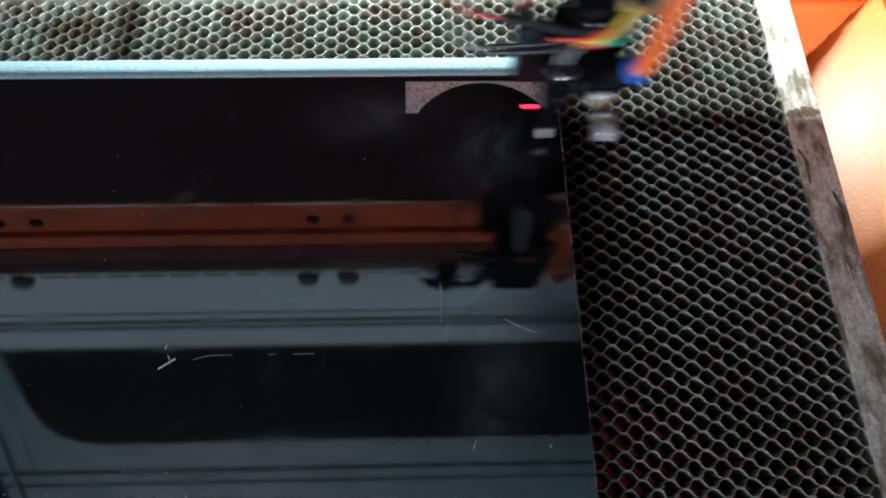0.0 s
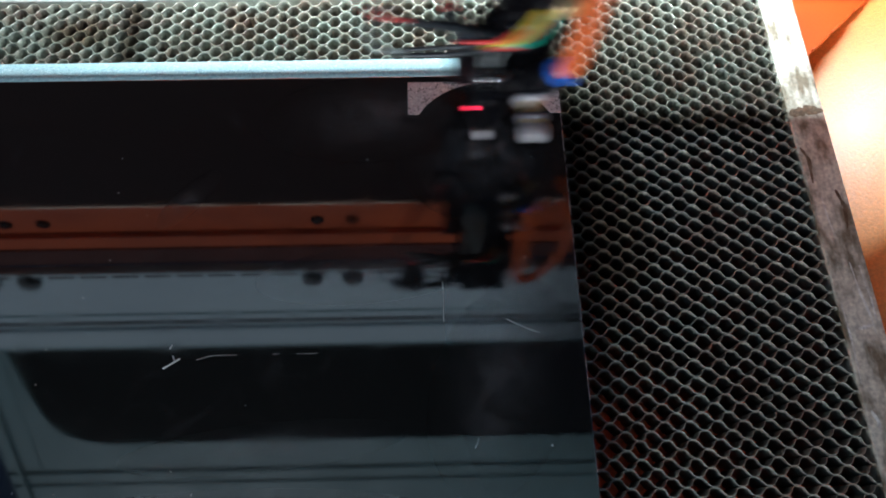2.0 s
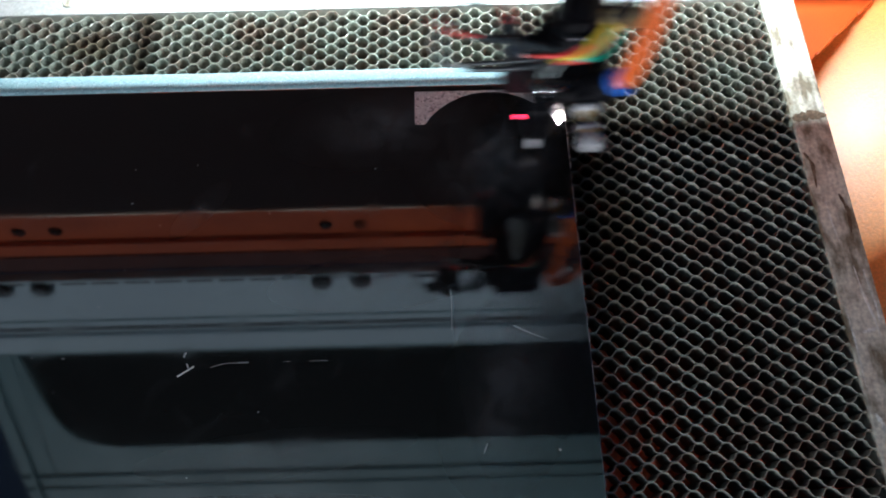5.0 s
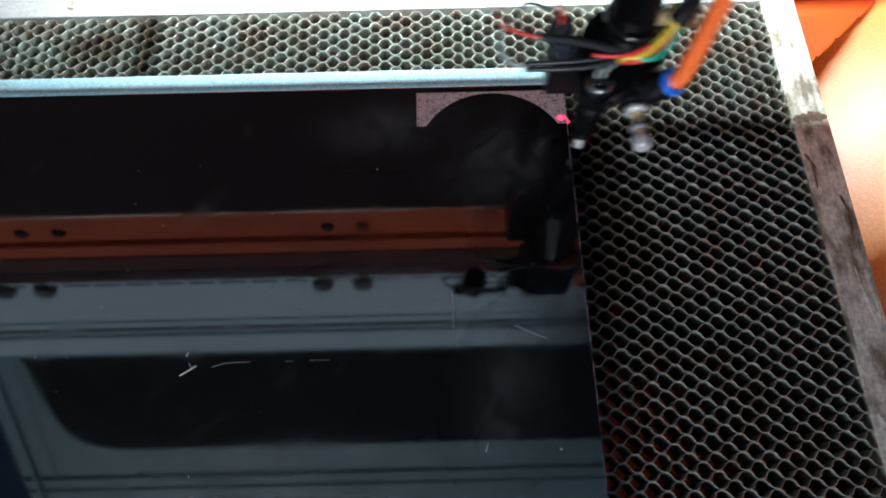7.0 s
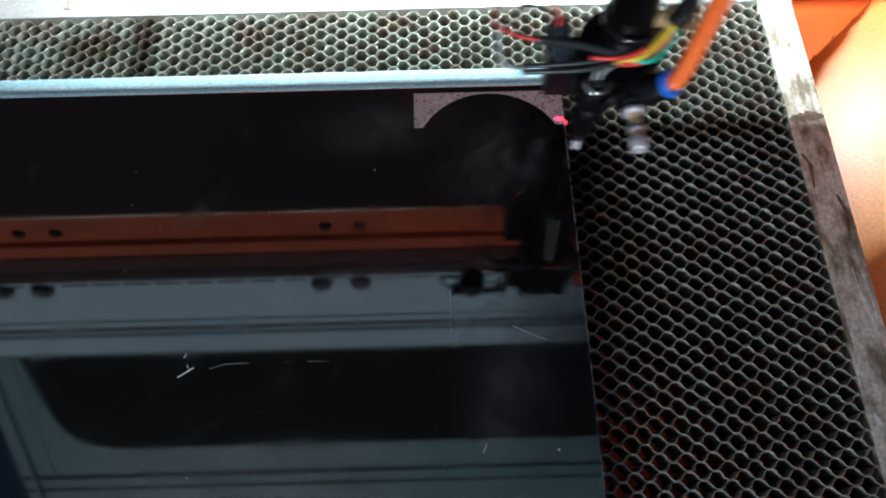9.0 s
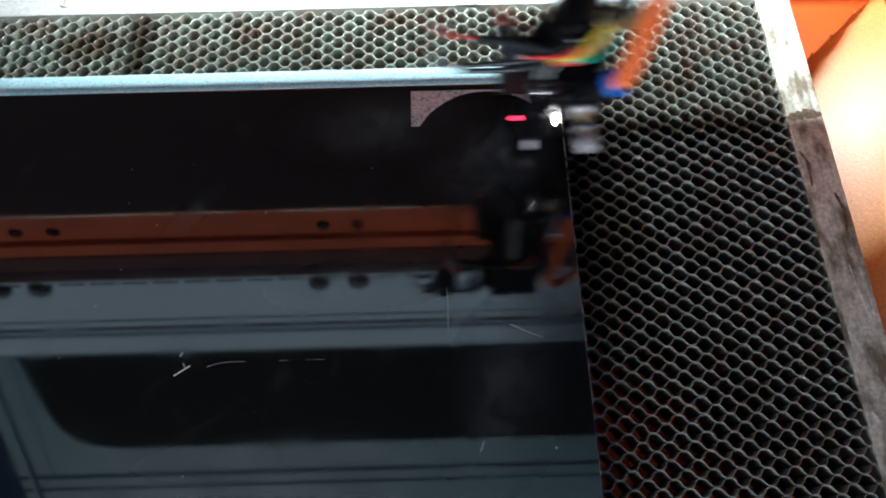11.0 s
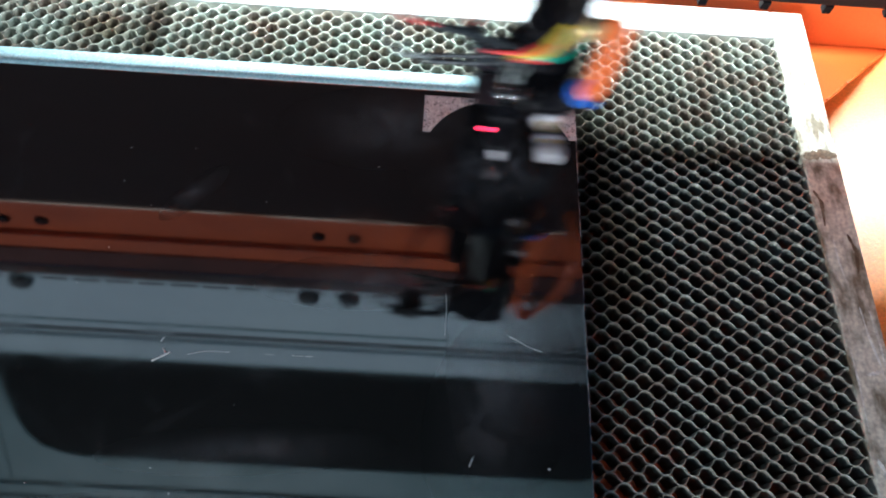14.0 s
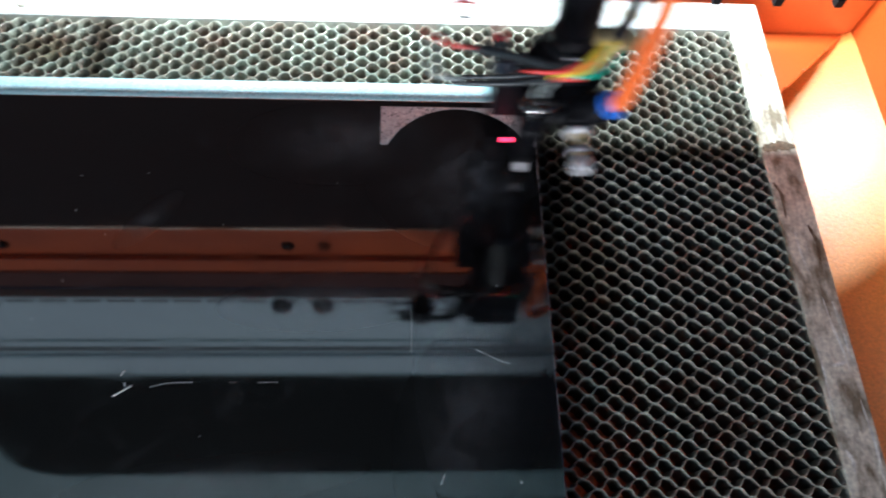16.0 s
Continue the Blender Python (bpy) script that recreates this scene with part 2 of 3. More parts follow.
    "yellow_wire": material("yellow_insulation", (0.92, 0.72, 0.05), 0.4, 0, 900, 0.1, 80, 0.2, None, 0.0),
    "green_wire": material("green_insulation", (0.02, 0.46, 0.30), 0.4, 0, 900, 0.1, 80, 0.2, None, 0.0),
    "clear": material("clear_insulation", (0.45, 0.52, 0.50), 0.25, 0, 900, 0.1, 80, 0.2, None, 0.0),
    "scuff": material("pale_scuff", (0.80, 0.79, 0.72), 0.7, 0, 500, 0.3, 90, 0.6, (0.36, 0.31, 0.22), 0.2),
    "grime": material("burnt_brown_grime", (0.10, 0.055, 0.025), 0.7, 0, 700, 0.4, 120, 0.6, (0.26, 0.20, 0.13), 0.3),
    "scratch": material("granite_scratch", (0.60, 0.60, 0.58), 0.8, 0, 900, 0.2, 300, 0.2, None, 0.0),
    "chip": material("chipped_granite", (0.24, 0.20, 0.19), 0.8, 0, 900, 0.4, 200, 0.6, (0.08, 0.06, 0.06), 0.1),
    "cover": material("shaded_red_enamel", (0.62, 0.125, 0.035), 0.45, 0, 700, 0.12, 9, 0.6, (0.30, 0.055, 0.016), 0.1),
    # near-white stretches on orange: the lip's broken highlight as colour
    "glint_edge": material("glinting_paint_edge", (1.0, 0.84, 0.68), 0.35, 0, 600, 0.3, 9, 0.85, (0.45, 0.15, 0.06), 0.1, edge=(0.50, 0.60)),
    # dark red for orange paint in shade, the shade being in the colour
    "gap_shade": material("dark_red_gap_shade", (0.09, 0.022, 0.015), 0.7, 0, 300, 0.2, 12, 0.5, (0.03, 0.012, 0.01), 0.1),
    "concrete": material("workshop_concrete", (0.30, 0.29, 0.27), 0.8, 0, 60, 0.15, 3, 0.4, None, 0.2),
    "led": material("lit_diffuser", (0.9, 0.9, 0.9), 0.5, emit=(0.92, 1.0, 0.98), emit_power=6.0),
    "red_glow": material("red_beam_spot", (0.5, 0.02, 0.03), 0.5, emit=(1.0, 0.03, 0.08), emit_power=9.0),
    "residue": dust_film(),
    "dull_film": dust_film("dark_translucent_film", (0.012, 0.012, 0.014), 0.55, 0.8),
    "spark": material("white_hot_spark", (1, 1, 1), 0.5, emit=(1.0, 0.93, 0.82), emit_power=140.0),
}


# ---- mesh helpers ----
def box(bm, x0, x1, y0, y1, z0, z1, bevel=0.0, m=None):
    made = bmesh.ops.create_cube(bm, size=1.0, matrix=Matrix.Translation(((x0 + x1) / 2, (y0 + y1) / 2, (z0 + z1) / 2)) @ Matrix.Diagonal((x1 - x0, y1 - y0, z1 - z0, 1)))
    verts = made["verts"]
    if bevel:
        edges = list({e for v in verts for e in v.link_edges})
        done = bmesh.ops.bevel(bm, geom=edges, offset=bevel, segments=2, affect="EDGES", profile=0.6)
        verts = list({v for f in done["faces"] for v in f.verts} | {v for v in verts if v.is_valid})
    if m is not None:
        bmesh.ops.transform(bm, matrix=m, verts=verts)
    return bm


def lathe(bm, a, b, profile, sides=28):
    """A turned body along the line a to b: profile rows of (share of the length, radius)."""
    a, b = Vector(a), Vector(b)
    turn = (b - a).to_track_quat("Z", "Y").to_matrix()
    rings = []
    for share, r in profile:
        c = a.lerp(b, share)
        rings.append([bm.verts.new(c + turn @ Vector((r * math.cos(k * math.tau / sides), r * math.sin(k * math.tau / sides), 0))) for k in range(sides)])
    for p, q in zip(rings, rings[1:]):
        for k in range(sides):
            f = bm.faces.new((p[k], p[(k + 1) % sides], q[(k + 1) % sides], q[k]))
            f.smooth = True
    bm.faces.new(rings[0][::-1])
    bm.faces.new(rings[-1])
    return bm


def spline(points, steps=10):
    """A smooth line through the points."""
    p = [Vector(v) for v in points]
    p = [p[0] * 2 - p[1]] + p + [p[-1] * 2 - p[-2]]
    out = []
    for i in range(1, len(p) - 2):
        for k in range(steps):
            t = k / steps
            a, b, c, d = p[i - 1], p[i], p[i + 1], p[i + 2]
            out.append(0.5 * (2 * b + (c - a) * t + (2 * a - 5 * b + 4 * c - d) * t * t + (3 * b - a - 3 * c + d) * t ** 3))
    out.append(p[-2])
    return out


def tube(bm, points, radius, sides=12, steps=10):
    """A round cord through the points."""
    line = spline(points, steps)
    rings = []
    up = Vector((0.13, 0.31, 0.94))
    for i, c in enumerate(line):
        way = (line[min(i + 1, len(line) - 1)] - line[max(i - 1, 0)]).normalized()
        side = way.cross(up)
        side = side.normalized() if side.length > 1e-4 else Vector((1, 0, 0))
        up = side.cross(way).normalized()
        rings.append([bm.verts.new(c + radius * (side * math.cos(k * math.tau / sides) + up * math.sin(k * math.tau / sides))) for k in range(sides)])
    for p, q in zip(rings, rings[1:]):
        for k in range(sides):
            f = bm.faces.new((p[k], p[(k + 1) % sides], q[(k + 1) % sides], q[k]))
            f.smooth = True
    bm.faces.new(rings[0][::-1])
    bm.faces.new(rings[-1])
    return bm


def prism(bm, outline, z0, z1):
    """A flat plate with that outline."""
    low = [bm.verts.new((x, y, z0)) for x, y in outline]
    high = [bm.verts.new((x, y, z1)) for x, y in outline]
    bm.faces.new(low[::-1])
    bm.faces.new(high)
    for k in range(len(outline)):
        j = (k + 1) % len(outline)
        bm.faces.new((low[k], low[j], high[j], high[k]))
    return bm


def thing(name, label, category, group="", kind="", bm=None, mat=None):
    """A top-level thing: an Empty, or a mesh where bm is given."""
    ob = mesh_object(name, bm, mat) if bm else new(name)
    return tagged(ob, label, category, group, kind)


def mesh_object(name, bm, mat):
    data = bpy.data.meshes.new(name)
    bmesh.ops.recalc_face_normals(bm, faces=bm.faces)
    bm.to_mesh(data)
    bm.free()
    data.materials.append(M[mat])
    return new(name, data)


def part(name, bm, mat, parent, label=""):
    ob = mesh_object(name, bm, mat)
    ob.parent = parent
    return tagged(ob, label)


def B():
    return bmesh.new()


# ---- the machine's cabinet ----
BED = -0.020          # height of the honeycomb's top
TRAY = -0.085         # height of the orange tray under it
XW, YB = 0.297, 0.385  # inner faces of the side wall and the rear wall

thing("floor", "orange enamelled tray floor, sooty under the honeycomb", "floor", kind="structure",
      bm=box(B(), -0.75, XW + 0.01, -0.45, YB + 0.01, TRAY - 0.012, TRAY), mat="tray")
thing("wall_east", "bright orange enamelled steel side wall of the machine", "wall", kind="structure",
      bm=box(B(), XW, XW + 0.01, -0.45, YB + 0.01, TRAY, 0.06, 0.001), mat="orange")
thing("wall_west", "orange enamelled steel side wall of the machine", "wall", kind="structure",
      bm=box(B(), -0.76, -0.75, -0.45, YB + 0.01, TRAY - 0.01, 0.06, 0.001), mat="orange")
thing("wall_north", "orange enamelled steel rear wall of the machine", "wall", kind="structure",
      bm=box(B(), -0.75, XW, YB, YB + 0.01, TRAY, 0.42), mat="orange")
thing("wall_south", "orange enamelled steel front wall of the machine", "wall", kind="structure",
      bm=box(B(), -0.75, XW, -0.46, -0.45, TRAY - 0.01, 0.050, 0.001), mat="orange")


def tray_side():
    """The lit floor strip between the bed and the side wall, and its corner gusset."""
    side = thing("trim_east", "orange enamelled tray strip with a gusset in its corner", "trim", kind="structure")
    bm = B()
    prof = [(0.240, TRAY + 0.0005), (0.241, TRAY + 0.0015), (XW - 0.0005, -0.0515), (XW - 0.0005, TRAY + 0.0005)]
    near, far = [[bm.verts.new((x, y, z)) for x, z in prof] for y in (-0.44, 0.3222)]
    bm.faces.new(near), bm.faces.new(far[::-1])
    for k in range(4):
        bm.faces.new((near[k], near[(k + 1) % 4], far[(k + 1) % 4], far[k]))
    # paler than the other orange, its bright lighting being part of the colour
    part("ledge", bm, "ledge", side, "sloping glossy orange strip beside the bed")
    # a flat triangular gusset across the corner, and the step behind it
    a, b = Vector((0.2150, 0.2522, -0.0540)), Vector((0.2905, 0.3210, -0.0540))
    part("gusset", prism(B(), [(a.x, a.y), (b.x, b.y), (b.x, 0.3222), (a.x, 0.3222)], -0.0570, -0.0545), "orange", side, "flat orange gusset plate across the corner")
    for s0, s1 in ((0.34, 0.52), (0.55, 0.74), (0.80, 0.97)):
        part("bead", tube(B(), [a.lerp(b, s0), a.lerp(b, (s0 + s1) / 2) + Vector((0.0002, 0, 0.0001)), a.lerp(b, s1)], 0.0009, 8, 4), "orange", side, "glossy bead of paint along the edge")
    part("step", box(B(), -0.7490, XW - 0.0006, 0.3226, YB - 0.001, TRAY + 0.0004, 0.0300, 0.0008), "orange", side, "upright orange step along the rear wall")
    return side


tray_side()

thing("ground", "plain grey workshop concrete under the machine", "ground", kind="structure",
      bm=box(B(), -4.0, 4.0, -4.0, 4.0, TRAY - 0.06, TRAY - 0.0125), mat="concrete")

# ---- the honeycomb bed and its frame ----
V, C = 0.0080, 0.00601      # pitch of the cells ahead and across
X0, X1, Y0, Y1 = -0.42, 0.1935, -0.16, 0.2895


def ribbon_mesh(phase, seed):
    """One wavy foil ribbon, doubled where it meets its neighbours."""
    rnd = random.Random(seed)
    depth, thick = 0.0155, 0.00014
    line = []
    n = int((X1 - X0) / C)
    for i in range(n + 1):
        s = 1 if (i + phase) % 2 == 0 else -1
        x = X0 + i * C + rnd.uniform(-0.0003, 0.0003)
        amp = V / 4 * rnd.uniform(0.88, 1.0)
        for dx, k in ((-0.0024, 0.52), (-0.0017, 0.82), (-0.0008, 0.98), (0.0008, 0.98), (0.0017, 0.82), (0.0024, 0.52)):
            line.append(Vector((min(max(x + dx, X0), X1), s * amp * k + rnd.uniform(-0.00012, 0.00012), 0)))
    bm = B()
    rows = []
    for i, c in enumerate(line):
        way = line[min(i + 1, len(line) - 1)] - line[max(i - 1, 0)]
        side = Vector((-way.y, way.x, 0)).normalized() * thick
        rows.append([bm.verts.new(c + side), bm.verts.new(c - side - Vector((0, 0, 0.00016))), bm.verts.new(c - side - Vector((0, 0, depth))), bm.verts.new(c + side - Vector((0, 0, depth)))])
    for p, q in zip(rows, rows[1:]):
        for k in range(4):
            f = bm.faces.new((p[k], p[(k + 1) % 4], q[(k + 1) % 4], q[k]))
            f.smooth = k in (1, 3)
    bm.faces.new(rows[0]), bm.faces.new(rows[-1][::-1])
    data = bpy.data.meshes.new("ribbon")
    bmesh.ops.recalc_face_normals(bm, faces=bm.faces)
    bm.to_mesh(data)
    bm.free()
    # ribbons alternate between the two tones, so shade between rows is coloured in
    data.materials.append(M["honey_shaded" if phase else "honey"])
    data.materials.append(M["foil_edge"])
    # upward faces take the brightened rim colour
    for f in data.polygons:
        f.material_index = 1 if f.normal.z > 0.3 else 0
    return data


def honeycomb():
    bed = thing("honeycomb_bed", "dull grey aluminium honeycomb cutting bed with brown stains and darker patches", "cutting bed")
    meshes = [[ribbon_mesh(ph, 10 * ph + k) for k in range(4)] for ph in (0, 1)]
    k = 0
    y = Y1 - V / 4 - 0.0005
    while y > Y0:
        ob = new("ribbon", meshes[k % 2][random.randrange(4)])
        ob.location = (0, y, BED)
        ob.parent = bed
        y -= V / 2
        k += 1
    return bed


def bed_frame():
    """Four flat aluminium bars round the honeycomb."""
    fr = thing("bed_frame", "flat aluminium bed frame, scuffed and stained brown", "frame")
    part("bar", box(B(), 0.1940, 0.2135, -0.18, 0.3115, BED - 0.022, BED + 0.0005, 0.0008), "bar", fr)
    part("bar", box(B(), -0.44, 0.1936, 0.2902, 0.3115, BED - 0.022, BED + 0.0008, 0.0008), "bar_clean", fr)
    part("bar", box(B(), -0.44, -0.4205, -0.18, 0.2898, BED - 0.022, BED + 0.0005, 0.0008), "bar", fr)
    part("bar", box(B(), -0.42, 0.1936, -0.18, -0.1605, BED - 0.022, BED + 0.0005, 0.0008), "bar", fr)
    # pale scuffs and burnt grime, with ragged outlines, on the bar beside the work
    rnd = random.Random(12)
    def patch(name, mat, line, width):
        pts = [Vector((x, y, 0)) for x, y in line]
        fine = [pts[i].lerp(pts[i + 1], k / 6) for i in range(len(pts) - 1) for k in range(6)] + [pts[-1]]
        left, right = [], []
        for i, c in enumerate(fine):
            way = (fine[min(i + 1, len(fine) - 1)] - fine[max(i - 1, 0)]).normalized()
            w = width * math.sin(math.pi * (i + 0.4) / (len(fine) - 0.2)) ** 0.5 * rnd.uniform(0.5, 1.1)
            side = Vector((-way.y, way.x, 0)) * w
            left.append(c + side)
            right.append(c - side)
        bm = B()
        z = BED + 0.00052
        rows = [[bm.verts.new((v.x, v.y, h)) for v, h in ((l, z), (r, z), (r, z + 0.00012), (l, z + 0.00012))] for l, r in zip(left, right)]
        for p, q in zip(rows, rows[1:]):
            for k in range(4):
                bm.faces.new((p[k], p[(k + 1) % 4], q[(k + 1) % 4], q[k]))
        bm.faces.new(rows[0]), bm.faces.new(rows[-1][::-1])
        part(name, bm, mat, fr)
    patch("scuff", "scuff", [(0.2052, 0.1200), (0.2062, 0.1060), (0.2085, 0.0920), (0.2090, 0.0830)], 0.0007)
    patch("scuff", "scuff", [(0.2010, 0.0860), (0.2040, 0.0868), (0.2085, 0.0880)], 0.0011)
    patch("scuff", "scuff", [(0.2100, 0.0700), (0.2112, 0.0500), (0.2105, 0.0300)], 0.0008)
    patch("scuff", "scuff", [(0.1968, 0.0480), (0.1990, 0.0430), (0.1985, 0.0380)], 0.0010)
    patch("scuff", "scuff", [(0.2000, 0.1560), (0.2004, 0.1440), (0.2018, 0.1330)], 0.0005)
    patch("scuff", "scuff", [(0.2096, 0.1180), (0.2110, 0.1000), (0.2106, 0.0900)], 0.0006)
    patch("scuff", "scuff", [(0.1960, 0.1000), (0.1964, 0.0800), (0.1958, 0.0600)], 0.0005)
    patch("grime_patch", "grime", [(0.1955, 0.1850), (0.1985, 0.1780), (0.1975, 0.1640)], 0.0011)
    patch("grime_patch", "grime", [(0.2080, 0.1600), (0.2105, 0.1500), (0.2090, 0.1380)], 0.0012)
    patch("grime_patch", "grime", [(0.1990, 0.0280), (0.2030, 0.0180), (0.2020, 0.0060)], 0.0016)
    patch("grime_patch", "grime", [(0.1943, 0.2060), (0.1985, 0.2070), (0.2050, 0.2085), (0.2131, 0.2080)], 0.0034)
    for x, y in ((0.2005, 0.3055), (-0.430, 0.301), (0.1346, 0.3005), (-0.2167, 0.2990)):
        part("screw", lathe(B(), (x, y, BED + 0.0004), (x, y, BED + 0.0018), [(0, 0.0036), (0.6, 0.0036), (1, 0.0026)], 16), "bar", fr)
    for x in (-0.36, 0.20):
        for y in (-0.15, 0.28):
            part("foot", box(B(), x - 0.008, x + 0.008, y - 0.008, y + 0.008, TRAY + 0.004, BED - 0.0225), "bar", fr)
    return fr


honeycomb()
bed_frame()


# ---- the granite slab ----
SX0, SX1, SY0, SY1 = -0.40, 0.0664, -0.14, 0.2195


ENGRAVED = []


def granite_slab():
    slab = thing("granite_slab", "polished black granite slab with a rough bevelled edge, partly engraved", "stone slab")
    part("body", box(B(), SX0, SX1, SY0, SY1, BED + 0.0008, 0.0, 0.0005), "granite", slab)
    bm = B()
    ring = [(SY1 - 0.0001, 0.0), (0.2235, -0.0005), (0.2275, -0.0016), (0.2315, -0.0034), (0.2350, -0.0058), (0.2372, -0.0086), (0.2380, -0.012), (0.2376, BED + 0.0008), (SY1 - 0.0001, BED + 0.0008)]
    ends = []
    steps = 60
    for i in range(steps + 1):
        x = SX0 + (SX1 - SX0) * i / steps
        w = 0.0004 * noise.noise((x * 60, 3, 0))
        ends.append([bm.verts.new((x, y + (w if 0 < k < 7 else 0), z)) for k, (y, z) in enumerate(ring)])
    for p, q in zip(ends, ends[1:]):
        for k in range(len(ring)):
            f = bm.faces.new((p[k], q[k], q[(k + 1) % len(ring)], p[(k + 1) % len(ring)]))
            f.smooth = k < 6
    bm.faces.new(ends[0]), bm.faces.new(ends[-1][::-1])
    part("bevelled_edge", bm, "bevel", slab, "rough pale bevelled far edge")
    # the engraved ground round the arch
    cx, cy, r = 0.0280, 0.1758, 0.0388
    top, bottom, left, right = 0.2155, 0.1965, -0.0107, SX1 + 0.0002
    half = math.sqrt(r * r - (bottom - cy) ** 2)
    arc = [(cx + r * math.cos(a), cy + r * math.sin(a)) for a in np.linspace(math.pi - math.acos(half / r), math.acos(half / r), 41)]
    bm = B()
    # two halves keep each plate free of a concave fold
    mid = len(arc) // 2
    prism(bm, [(left, bottom)] + arc[:mid + 1] + [(arc[mid][0], top), (left, top)], 0.00002, 0.00013)
    prism(bm, arc[mid:] + [(right, bottom), (right, top), (arc[mid][0], top)], 0.00002, 0.00013)
    part("engraving", bm, "engraved", slab, "pale grey engraved ground round an arch")
    # the lines still to be burnt, each with the time at which the beam has passed it
    for k in range(8):
        y1, y0 = bottom - 0.0005 * k, bottom - 0.0005 * (k + 1)
        reach = [math.sqrt(r * r - (y - cy) ** 2) for y in (y1, y0)]
        for outl in ([(left, y0), (cx - reach[1], y0), (cx - reach[0], y1), (left, y1)], [(cx + reach[1], y0), (right, y0), (right, y1), (cx + reach[0], y1)]):
            ENGRAVED.append((2.0 * k + 1.0, part("engraved_line", prism(B(), outl, 0.00002, 0.00022), "engraved", slab)))
    return slab


slab = granite_slab()


def scratches():
    """Pale nicks and hairlines on the polish."""
    rnd = random.Random(4)
    def nick(points, r):
        part("scratch", tube(B(), [(x, y, 0.0001) for x, y in points], r, 5, 5), "scratch", slab)
    nick([(-0.1160, 0.0686), (-0.1128, 0.0706), (-0.1092, 0.0729)], 0.0004)
    nick([(-0.1125, 0.0742), (-0.1112, 0.0718)], 0.0003)
    nick([(-0.1142, 0.0772), (-0.1132, 0.0792)], 0.00026)
    nick([(-0.1020, 0.0722), (-0.0950, 0.0739), (-0.0850, 0.0741)], 0.00007)
    nick([(-0.0700, 0.0741), (-0.0665, 0.0741)], 0.00004)
    nick([(-0.0590, 0.0741), (-0.0500, 0.0741)], 0.00005)
    nick([(0.0330, 0.0880), (0.0420, 0.0835), (0.0475, 0.0815)], 0.00008)
    nick([(0.0487, 0.0333), (0.0490, 0.0338)], 0.0005)
    nick([(0.0050, 0.0870), (0.0052, 0.0990), (0.0048, 0.1060)], 0.00006)
    nick([(0.0170, 0.0330), (0.0186, 0.0370)], 0.00018)
    for _ in range(26):
        x, y = rnd.uniform(-0.24, 0.06), rnd.uniform(0.0, 0.19)
        nick([(x, y), (x + rnd.uniform(-0.0006, 0.0006), y + rnd.uniform(-0.0006, 0.0006))], rnd.uniform(0.0001, 0.0002))


scratches()


def dust_smears():
    """Faint films of stone dust and wipe marks on the polish, about the engraving above all."""
    disc = B()
    bmesh.ops.create_circle(disc, cap_ends=True, segments=40, radius=1.0)
    first = mesh_object("dust_smear", disc, "residue")
    tagged(first, "faint pale film of stone dust")
    rows = ((0.0280, 0.1760, 0.046, 0.042, 0), (-0.0250, 0.1950, 0.060, 0.026, 4), (-0.115, 0.1500, 0.020, 0.007, 50),
            (0.0300, 0.0600, 0.050, 0.030, 70), (-0.070, 0.0350, 0.060, 0.010, 5), (-0.0900, 0.0050, 0.090, 0.014, 2), (-0.030, 0.1100, 0.050, 0.014, 4))
    for k, (x, y, wide, tall, turn) in enumerate(rows):
        ob = first if k == 0 else new("dust_smear", first.data)
        ob.parent = slab
        ob.matrix_basis = pose(x, y, 0.00026, 0, 0, turn) @ Matrix.Diagonal((wide, tall, 1, 1))


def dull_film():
    """A dark translucent film that darkens the polish beside the sawn edge: half a disc that ends at the edge."""
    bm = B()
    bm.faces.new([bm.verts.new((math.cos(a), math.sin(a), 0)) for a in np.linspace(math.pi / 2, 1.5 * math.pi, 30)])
    ob = part("dull_film", bm, "dull_film", slab, "dark translucent film on the polish")
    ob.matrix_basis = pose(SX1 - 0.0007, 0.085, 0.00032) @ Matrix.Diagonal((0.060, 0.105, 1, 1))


def chipped_arris():
    """The sawn side edge, where the polish has chipped to a pale broken line."""
    rnd = random.Random(9)
    y = SY0 + 0.05
    while y < SY1 - 0.004:
        run = rnd.uniform(0.003, 0.016)
        part("chip", tube(B(), [(SX1 - 0.0001, y, -0.0003), (SX1 + rnd.uniform(-0.0002, 0.0001), y + run / 2, -0.0003), (SX1 - 0.0001, min(y + run, SY1), -0.0003)], rnd.uniform(0.00018, 0.00034), 6, 4), "chip", slab)
        y += run + rnd.uniform(0.0003, 0.004)


dust_smears()
dull_film()
chipped_arris()

# ---- gantry and light strip ----
GX0, GX1 = -0.70, 0.292


def gantry():
    g = thing("gantry", "black anodised gantry beam with a hanging front plate", "gantry")
    part("front_plate", box(B(), GX0, GX1, 0.2585, 0.262, 0.0362, 0.218, 0.0006), "plate", g)
    part("beam", box(B(), GX0, GX1, 0.2624, 0.300, 0.125, 0.215, 0.002), "black", g)
    for k in range(31):
        x = 0.0286 + 0.0317 * (k - 22)
        part("tooth", box(B(), x, x + 0.0042, 0.2580, 0.2625, 0.0312, 0.0360, 0.0004), "plastic", g)
    return g


gantry()


def light_strip():
    s = thing("light_strip", "lit cold white light strip behind the gantry", "light strip")
    part("channel", box(B(), -0.228, 0.252, STRIP_Y - 0.008, STRIP_Y + 0.008, STRIP_Z + 0.003, STRIP_Z + 0.012, 0.0005), "chrome", s)
    part("diffuser", box(B(), -0.218, 0.242, STRIP_Y - 0.004, STRIP_Y + 0.004, STRIP_Z, STRIP_Z + 0.0026, 0.0005), "led", s)
    return s


light_strip()


# ---- cover above the gantry, and the raised lid ----
def rear_cover():
